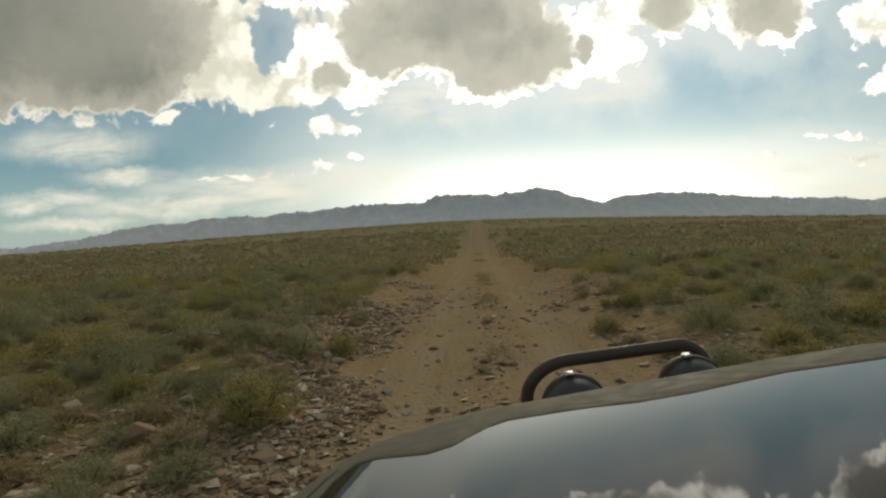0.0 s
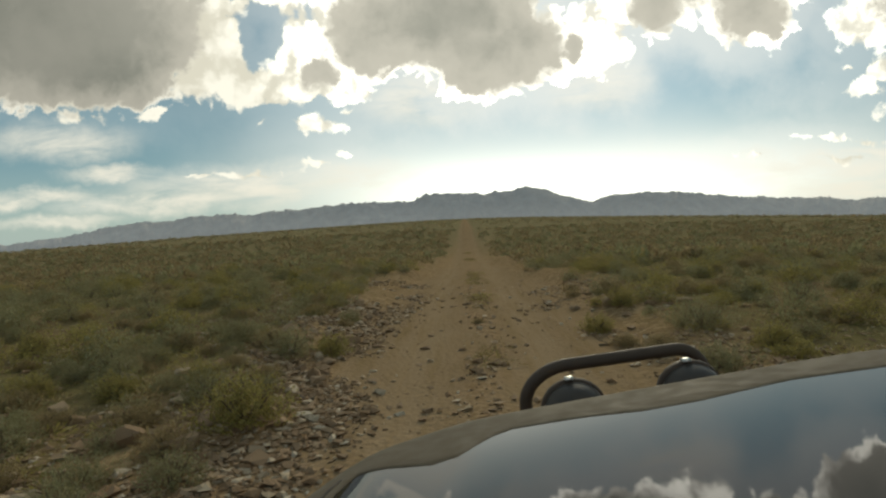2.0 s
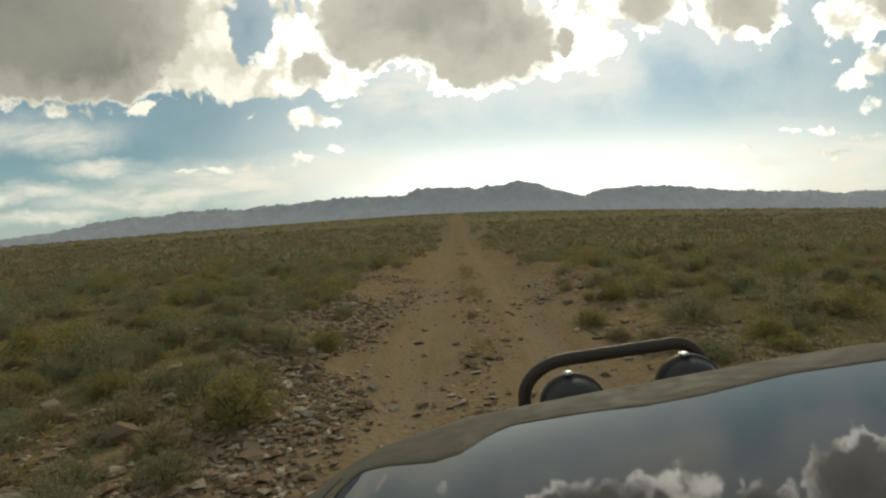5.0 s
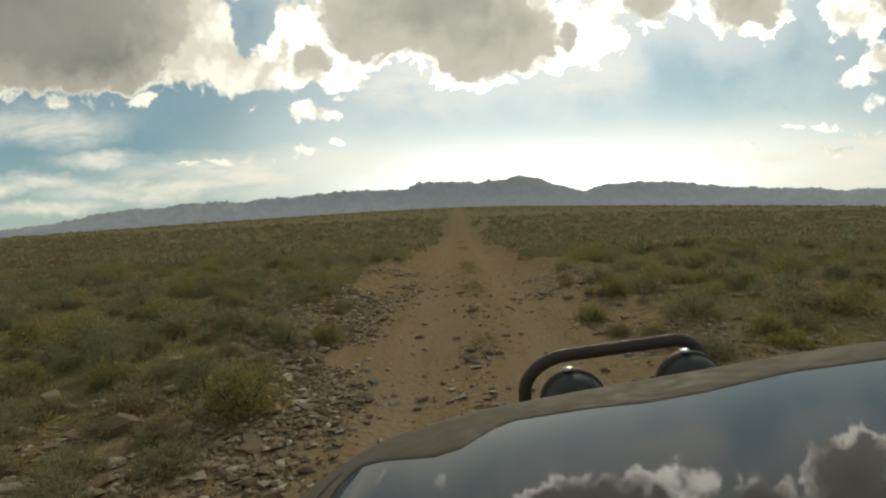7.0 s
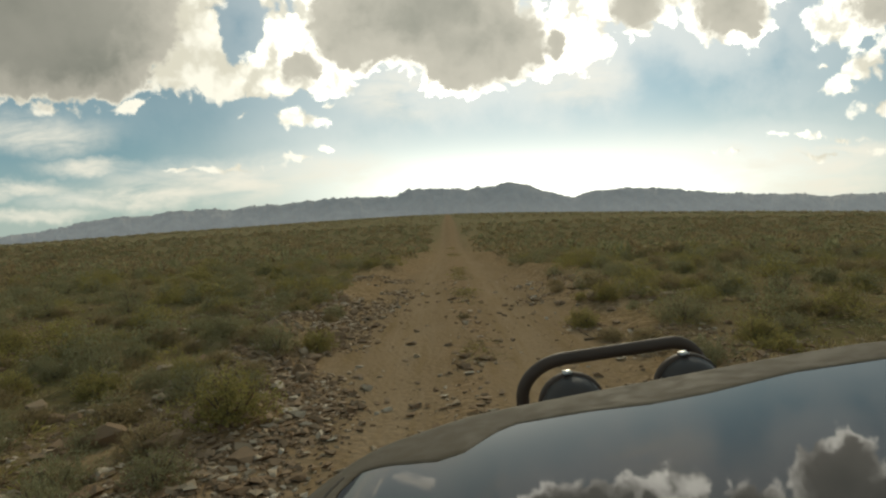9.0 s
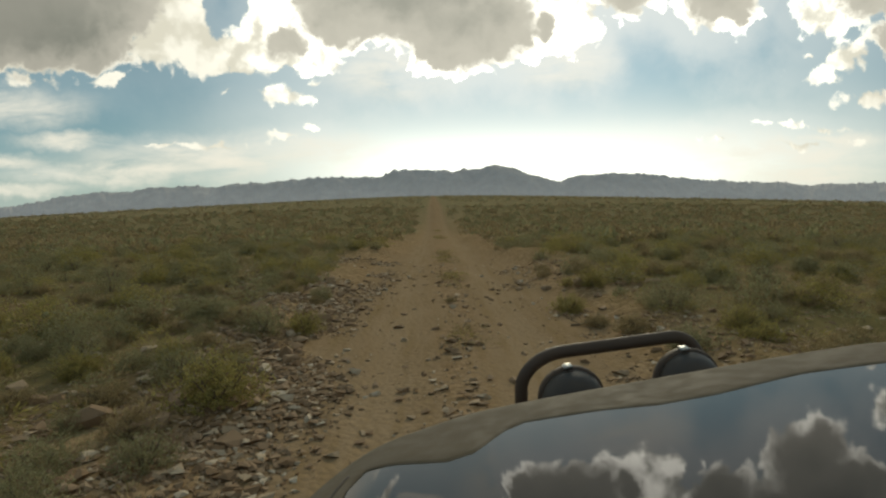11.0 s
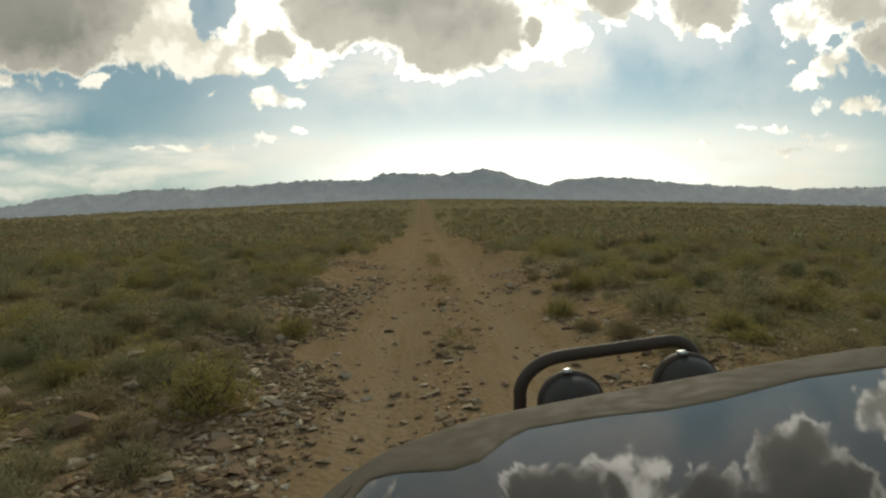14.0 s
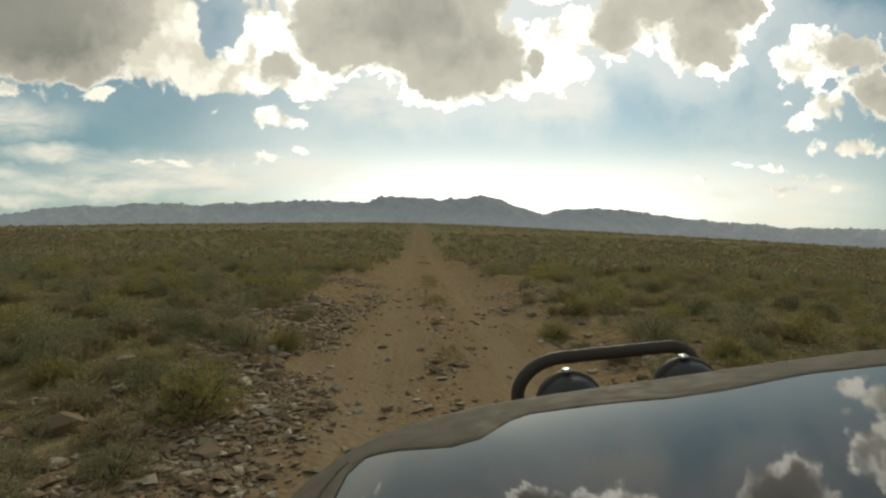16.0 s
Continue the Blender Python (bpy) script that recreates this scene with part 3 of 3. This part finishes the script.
# ---------------------------------------------------------------- shrubs
def shrub_mesh(seed, blades, wide, tall, leafy, mat, width=0.010):
    """Foliage: fine stalks that fan out from the foot to an uneven dome, each with small leaves near its tip."""
    r = np.random.RandomState(seed)
    az = r.uniform(0, 2 * math.pi, blades)
    lean = np.arccos(r.uniform(0.02, 1.0, blades))
    reach = 0.86 + 0.14 * r.uniform(-1, 1, blades)
    lobes = 1 + 0.22 * np.sin(az * 3 + seed) * np.sin(lean) + 0.16 * np.sin(az * 5 + 2.1 * seed + lean * 4)
    tip = np.stack([np.cos(az) * np.sin(lean) * wide, np.sin(az) * np.sin(lean) * wide, np.cos(lean) * tall + 0.10 * tall], -1) * (reach * lobes)[:, None]
    foot = tip * r.uniform(0.30, 0.62, blades)[:, None]
    foot[:, 2] = np.maximum(0.01, foot[:, 2] * 0.9)
    tip[:, 2] = np.maximum(0.03, tip[:, 2] + 0.06 * tall * r.uniform(-1, 1, blades))
    verts, faces, woody = [], [], []
    side = np.cross(tip - foot, r.normal(size=(blades, 3)))
    side /= np.linalg.norm(side, axis=1)[:, None] + 1e-9
    for i in range(blades):
        k = len(verts)
        if leafy == 0:
            # one broad blade, for plants too far off to show their leaves
            verts += [foot[i] * 0.7 + tip[i] * 0.3 - side[i] * width * 0.9, foot[i] * 0.3 + tip[i] * 0.7 + side[i] * width * 1.1, tip[i] - side[i] * width * 0.7]
            faces += [(k, k + 1, k + 2)]
            woody += [1 if i % 5 == 0 else 0]
            continue
        # a short sprig near the outside of the dome, with small leaves all round it
        deep = 1 - 0.5 * r.rand() ** 1.6
        end = tip[i] * deep
        way = end / (np.linalg.norm(end) + 1e-9) * 0.55 + np.array([0, 0, 0.55]) + r.normal(size=3) * 0.30
        way *= r.uniform(0.05, 0.11) / np.linalg.norm(way)
        start = end - way
        start[2] = max(0.0, start[2])
        verts += [start - side[i] * width * 0.25, start + side[i] * width * 0.25, end]
        faces += [(k, k + 1, k + 2)]
        woody += [1]
        for _ in range(leafy):
            pt = start + (end - start) * r.uniform(0.15, 1.05)
            out = r.normal(size=3)
            out[2] = abs(out[2]) * 0.8 + 0.25
            out *= r.uniform(1.6, 3.0) * width / np.linalg.norm(out)
            across = np.cross(out, r.normal(size=3))
            across *= width * 0.75 / (np.linalg.norm(across) + 1e-9)
            k = len(verts)
            verts += [pt - across * 0.5, pt + out * 0.6 + across, pt + out, pt + out * 0.5 - across]
            faces += [(k, k + 1, k + 2, k + 3)]
            woody += [0]
    me = mesh_of("foliage", verts, faces, mat, False)
    me.materials.append(TWIG)
    me.polygons.foreach_set("material_index", woody)
    return me


def stem_mesh(seed, wide, tall):
    """Woody stems that fork from one foot."""
    r = random.Random(seed)
    verts = [(0.016 * math.cos(k * 1.2566), 0.016 * math.sin(k * 1.2566), -0.03) for k in range(5)]
    faces = []
    for _ in range(9):
        a, lean = r.uniform(0, 2 * math.pi), r.uniform(0.3, 1.1)
        way = Vector((math.cos(a) * math.sin(lean), math.sin(a) * math.sin(lean), math.cos(lean)))
        p, w, base = Vector((0, 0, -0.03)), 0.014, list(range(5))
        for step in range(3):
            p = p + way * (0.27 * tall) + Vector((r.uniform(-1, 1), r.uniform(-1, 1), r.uniform(0, 1))) * 0.02
            w *= 0.66
            ring = [len(verts) + k for k in range(5)]
            verts += [tuple(p + w * Vector((math.cos(k * 1.2566), math.sin(k * 1.2566), 0))) for k in range(5)]
            faces += [(base[k], base[(k + 1) % 5], ring[(k + 1) % 5], ring[k]) for k in range(5)]
            base = ring
    return mesh_of("stem", verts, faces, WOOD)


KINDS = [("sagebrush", 0, 0.46, 0.42, "grey-green sagebrush with woody stems on stony ground"),
         ("rabbitbrush", 1, 0.36, 0.40, "rounded yellow-green rabbitbrush beside the dirt track"),
         ("saltbush", 2, 0.40, 0.30, "low brownish saltbush on dry ground"),
         ("sagebrush", 0, 0.60, 0.55, "large spreading grey-green sagebrush beside the track")]


def make_prototypes():
    out = []
    for i, (name, mat, wide, tall, label) in enumerate(KINDS):
        for s in range(2):
            out.append((name, label, shrub_mesh(40 + 7 * i + s, 900 if i < 3 else 1300, wide, tall, 6, LEAVES[mat], 0.0085), stem_mesh(90 + i * 3 + s, wide, tall), wide))
            out.append((name, label.replace(" with woody stems", ""), shrub_mesh(340 + 7 * i + s, 300, wide, tall, 4, LEAVES[mat], 0.015), stem_mesh(190 + i * 3 + s, wide, tall), wide))
    return out


PROTOTYPES = make_prototypes()
FIRST = {}


def plant(which, x, y, size, turn):
    name, label, leaves, stems, wide = PROTOTYPES[which]
    m = pose(x, y, float(height(x, y)) - 0.01, 0, 0, turn) @ Matrix.Diagonal((size, size, size * (0.9 + 0.2 * ((turn * 7) % 1)), 1))
    if which not in FIRST:
        ob = tagged(new(name), label, "shrub", "shrubs along the track")
        put_mesh("foliage", leaves, ob)
        put_mesh("stem", stems, ob)
        ob.matrix_basis = m
        FIRST[which] = ob
        return ob
    ob = copy_thing(FIRST[which], Matrix())
    ob.matrix_basis = m
    return ob


def off_track(x, y):
    return abs(x - ROAD_LEAN * y - ROAD_X)


def make_shrubs():
    r = random.Random(11)
    done = []
    # the shrubs nearest to the track: kind, x, y, size
    for which, x, y, size, turn in NEAR_SHRUBS:
        plant(2 * which, x, y, size, turn)
        done.append((x, y, 0.3))
    # low clumps on the stony verge beside the driver
    while len(done) < 52:
        x, y = -1.75 - 2.9 * r.random(), 2.9 + 4.6 * r.random()
        size = r.uniform(0.42, 0.78)
        if off_track(x, y) < ROAD_HALF + 0.55 or any((x - a) ** 2 + (y - b) ** 2 < (0.28 * size + c) ** 2 for a, b, c in done):
            continue
        done.append((x, y, 0.24 * size))
        plant(2 * r.choice((0, 1, 3, 4, 5, 5, 6)), x, y, size, r.uniform(0, 360))
    tries = 0
    while len(done) < 280 and tries < 12000:
        tries += 1
        y = 3.0 + 17.0 * r.random() ** 0.75
        x = r.uniform(-1, 1) * (2.5 + y * 0.95)
        away = off_track(x, y)
        if away < ROAD_HALF + (0.45 if y < 9 else 0.3) or (away < 3.2 and y < 9 and r.random() < 0.6) or y < 3.4 and abs(x) < 2.6:
            continue
        size = r.uniform(0.38, 0.90) * (0.75 if away < 2.6 else 1.0)
        if any((x - a) ** 2 + (y - b) ** 2 < (0.35 * size + c) ** 2 for a, b, c in done):
            continue
        done.append((x, y, 0.33 * size))
        plant(2 * r.choice((0, 1, 1, 2, 3, 4, 4, 5, 5, 6, 7)) + (1 if y > 9.5 else 0), x, y, size, r.uniform(0, 360))


NEAR_SHRUBS = [  # kind, x, y, size, turn
    (2, -1.75, 4.6, 1.2, 20), (4, -2.15, 4.1, 0.7, 140), (3, -1.55, 7.2, 0.8, 75), (3, -3.3, 5.4, 0.75, 210), (0, -2.9, 7.6, 0.9, 300),
    (2, 2.15, 8.2, 0.8, 45), (5, 2.5, 6.6, 0.8, 10), (3, 2.9, 9.5, 0.9, 190), (4, 0.45, 9.2, 0.32, 70), (1, 2.7, 5.6, 0.75, 130),
    (6, 3.3, 7.4, 0.85, 20), (4, 2.25, 7.2, 0.6, 215), (2, 3.6, 6.2, 0.8, 80), (4, -2.3, 9.6, 0.8, 33), (5, -2.75, 4.75, 0.7, 15),
    (1, -2.45, 3.55, 0.6, 200), (0, -3.45, 4.15, 0.75, 95)]
make_shrubs()
for which, x, y, size, turn in ((1, -3.4, 1.2, 0.8, 30.0), (5, -4.6, -1.5, 0.9, 99.0), (3, 3.6, 0.4, 0.8, 11.0), (9, 4.4, -2.8, 1.0, 250.0),
                                (13, -3.1, -4.4, 0.8, 77.0), (1, 3.3, -5.6, 0.9, 160.0), (5, 5.2, 2.6, 0.9, 320.0), (7, -5.6, 2.4, 0.9, 45.0)):
    plant(which, x, y, size, turn)


def scatter(name, label, category, mats, meshes, spots, spread=1):
    """Many small like things joined to one object; spots: x, y, size, turn."""
    verts, faces, base = [], [], 0
    r = np.random.RandomState(5)
    data = []
    for me in meshes:
        co = np.empty(len(me.vertices) * 3)
        me.vertices.foreach_get("co", co)
        data.append((co.reshape(-1, 3), [tuple(p.vertices) for p in me.polygons], [p.material_index for p in me.polygons]))
    which = r.randint(0, len(meshes), len(spots))
    zs = height(spots[:, 0], spots[:, 1])
    index = []
    for (x, y, size, turn), z, k in zip(spots, zs, which):
        co, fs, woody = data[k]
        c, s = math.cos(turn), math.sin(turn)
        verts.append(np.stack([x + size * (c * co[:, 0] - s * co[:, 1]), y + size * (s * co[:, 0] + c * co[:, 1]), z + size * co[:, 2]], -1))
        faces.extend([tuple(i + base for i in f) for f in fs])
        index.extend([len(mats) if w else (k // spread) % len(mats) for w in woody])
        base += len(co)
    me = bpy.data.meshes.new(name)
    me.from_pydata(np.concatenate(verts).tolist(), [], faces)
    for m in mats + [TWIG]:
        me.materials.append(m)
    me.polygons.foreach_set("material_index", index)
    me.update()
    return tagged(new(name, me), label, category, kind="stuff")


def wild_spots(seed, count, near, far, spread, clear, lo, hi, power=0.6):
    r = np.random.RandomState(seed)
    y = near + (far - near) * r.rand(count * 3) ** power
    x = (r.rand(count * 3) * 2 - 1) * (spread * y + 3)
    away = np.abs(x - ROAD_LEAN * y - ROAD_X)
    keep = (away > clear + np.minimum(widen(y), 0.15) + r.exponential(0.3, len(x)))
    x, y = x[keep][:count], y[keep][:count]
    size = lo + (hi - lo) * r.rand(len(x)) ** 1.5
    return np.stack([x, y, size, r.rand(len(x)) * 6.28], -1)


MID = [shrub_mesh(200 + i, 64, w, h, 0, LEAVES[i % 3], 0.045) for i, (w, h) in enumerate(((0.5, 0.45), (0.4, 0.42), (0.45, 0.3), (0.6, 0.5), (0.42, 0.36), (0.5, 0.3)))]
FAR = [shrub_mesh(240 + i, 20, w, h, 0, LEAVES[i % 3], 0.13) for i, (w, h) in enumerate(((0.6, 0.5), (0.5, 0.45), (0.55, 0.35)))]
TUFT = [shrub_mesh(270 + i, 26, 0.16, 0.16, 0, DRY, 0.006) for i in range(3)]
WEED = [shrub_mesh(280 + i, 52, 0.20, 0.12, 0, LEAVES[i], 0.0055) for i in range(3)]
scatter("scrub", "dense rounded scrub between the track and the plain", "scrub", LEAVES,
        [p[2] for p in PROTOTYPES[1::2]], wild_spots(36, 800, 4.6, 26, 0.95, 2.1, 0.35, 1.0, 0.8))
scatter("distant_scrub", "grey-green scrub covering the desert plain", "scrub", [LEAVES[0], LEAVES[2]], MID, wild_spots(31, 5200, 18, 80, 1.0, 2.0, 0.45, 1.2, 0.75))
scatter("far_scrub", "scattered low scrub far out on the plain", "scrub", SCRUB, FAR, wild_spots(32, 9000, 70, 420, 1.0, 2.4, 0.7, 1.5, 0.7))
scatter("dry_grass", "small dry grass tufts on stony ground", "grass", [DRY], TUFT, wild_spots(33, 1300, 2.0, 24, 0.95, 1.55, 0.5, 1.3, 0.8))
scatter("low_weeds", "low green weeds among the stones", "weeds", LEAVES, WEED, wild_spots(34, 3600, 2.0, 26, 0.95, 2.3, 0.5, 1.25, 0.8))


def crown_spots(seed, count):
    """Clumps of weeds along the middle of the track, in broken runs."""
    r = np.random.RandomState(seed)
    y = 4.5 + 40 * r.rand(count * 4) ** 1.2
    x = ROAD_X + ROAD_LEAN * y + r.normal(0.05, 0.13, len(y))
    keep = value_noise(y / 2.3, 0 * y, 8) > 0.1
    x, y = x[keep][:count], y[keep][:count]
    return np.stack([x, y, r.uniform(0.4, 1.1, len(x)), r.rand(len(x)) * 6.28], -1)


scatter("crown_weeds", "low weeds and dry grass along the crown of the track", "weeds", [LEAVES[1], DRY, LEAVES[2]], WEED, crown_spots(37, 150))


# ---------------------------------------------------------------- stones
def stone_mesh(seed, squat, points=10, stretch=1.0):
    """An angular lump: the hull of a dozen random points."""
    bm = bmesh.new()
    r = random.Random(seed)
    for _ in range(points):
        v = Vector((r.gauss(0, 1), r.gauss(0, 1), r.gauss(0, 1))).normalized() * r.uniform(0.38, 0.56)
        bm.verts.new((v.x * stretch, v.y, v.z * squat + 0.12))
    hull = bmesh.ops.convex_hull(bm, input=bm.verts)
    bmesh.ops.delete(bm, geom=[e for e in hull["geom_interior"] if isinstance(e, bmesh.types.BMVert)], context="VERTS")
    me = bpy.data.meshes.new("stone")
    bm.to_mesh(me)
    bm.free()
    me.materials.append(STONE)
    return me


STONES = [stone_mesh(60 + i, 0.50 + 0.06 * i, 20) for i in range(8)]


def make_stones():
    r = random.Random(77)
    count = 0
    while count < 300:
        y = 2.6 + 8.5 * r.random() ** 0.9
        away = ROAD_HALF - 0.1 + float(widen(y)) + r.expovariate(1 / 1.5)
        x = ROAD_X + ROAD_LEAN * y + (away if r.random() < 0.22 else -away)
        if away > 5.5:
            continue
        size = 0.05 + 0.15 * r.random() ** 4
        if r.random() < 0.16 and y > 3.6:
            size = r.uniform(0.12, 0.30)
        ob = new("stone", r.choice(STONES))
        ob.parent = ground
        ob.matrix_basis = pose(x, y, float(height(x, y)), 0, 0, r.uniform(0, 360)) @ Matrix.Diagonal((size * r.uniform(0.8, 1.5), size, size * r.uniform(0.7, 1.0), 1))
        count += 1


make_stones()


def gravel_spots(seed, count):
    """Broken stone along both verges, in drifts, and along the crown of the track."""
    r = np.random.RandomState(seed)
    n = count * 3
    y = np.where(r.rand(n) < 0.12, r.uniform(-8, 3, n), 2.2 + 13 * r.rand(n) ** 1.4 + r.normal(0, 0.7, n))
    away = ROAD_HALF - 0.22 + widen(y) + r.exponential(1.5, n) + r.normal(0, 0.2, n)
    side = np.where(r.rand(n) < 0.30, away, -away)
    side = np.where(r.rand(n) < 0.016, r.normal(0, 0.17, n), side)
    side = np.where(r.rand(n) < 0.022, r.uniform(-1.6, 1.6, n), side)
    x = ROAD_X + ROAD_LEAN * y + side
    drift = fractal(x, y, 1.1, 3, 51) + np.where(np.abs(side) < ROAD_HALF, 0.35, 0.0)
    keep = drift > r.uniform(-0.45, 1.10, n)
    x, y = x[keep][:count], y[keep][:count]
    size = 0.014 + 0.030 * r.rand(len(x)) + 0.10 * r.rand(len(x)) ** 7
    return np.stack([x, y, size, r.rand(len(x)) * 6.28], -1)


SHARDS = [stone_mesh(160 + i, 0.40 + 0.06 * i, 7, 1.0 + 0.15 * i) for i in range(7)]
scatter("gravel", "loose pale and brown broken stone along the track", "gravel", [STONE], SHARDS, gravel_spots(41, 22000))


# ---------------------------------------------------------------- dead wood beside the track
def fallen_branch(x, y, turn, long, seed):
    """A bent dry stick with two short side twigs, lying on the ground."""
    r = random.Random(seed)
    ob = tagged(new("fallen_branch"), "dry grey-brown branch lying beside the track", "branch", "dead branches on the verge")
    def lie(px, py, lift=0.012):
        return (px, py, float(height(px, py)) + lift)
    c, e = math.cos(radians(turn)), math.sin(radians(turn))
    line = []
    for k in range(7):
        f = k / 6 * long
        wob = r.uniform(-0.025, 0.025)
        line.append(lie(x + c * f - e * wob, y + e * f + c * wob, 0.012 + r.uniform(0, 0.02)))
    part("limb", tube(line, 0.013, 7), WOOD, ob)
    for k, bend in ((2, 40), (4, -50)):
        a = radians(turn + bend)
        sx, sy, sz = line[k]
        part("twig", tube([(sx, sy, sz), (sx + 0.07 * math.cos(a), sy + 0.07 * math.sin(a), sz + 0.03), (sx + 0.15 * math.cos(a), sy + 0.15 * math.sin(a), sz + 0.05)], 0.006, 6), WOOD, ob)
    return ob


fallen_branch(-1.35, 5.3, 150, 0.55, 1)
fallen_branch(-1.9, 6.1, 20, 0.45, 2)
fallen_branch(-2.6, 8.3, 75, 0.6, 3)
fallen_branch(2.3, 7.4, 200, 0.4, 4)
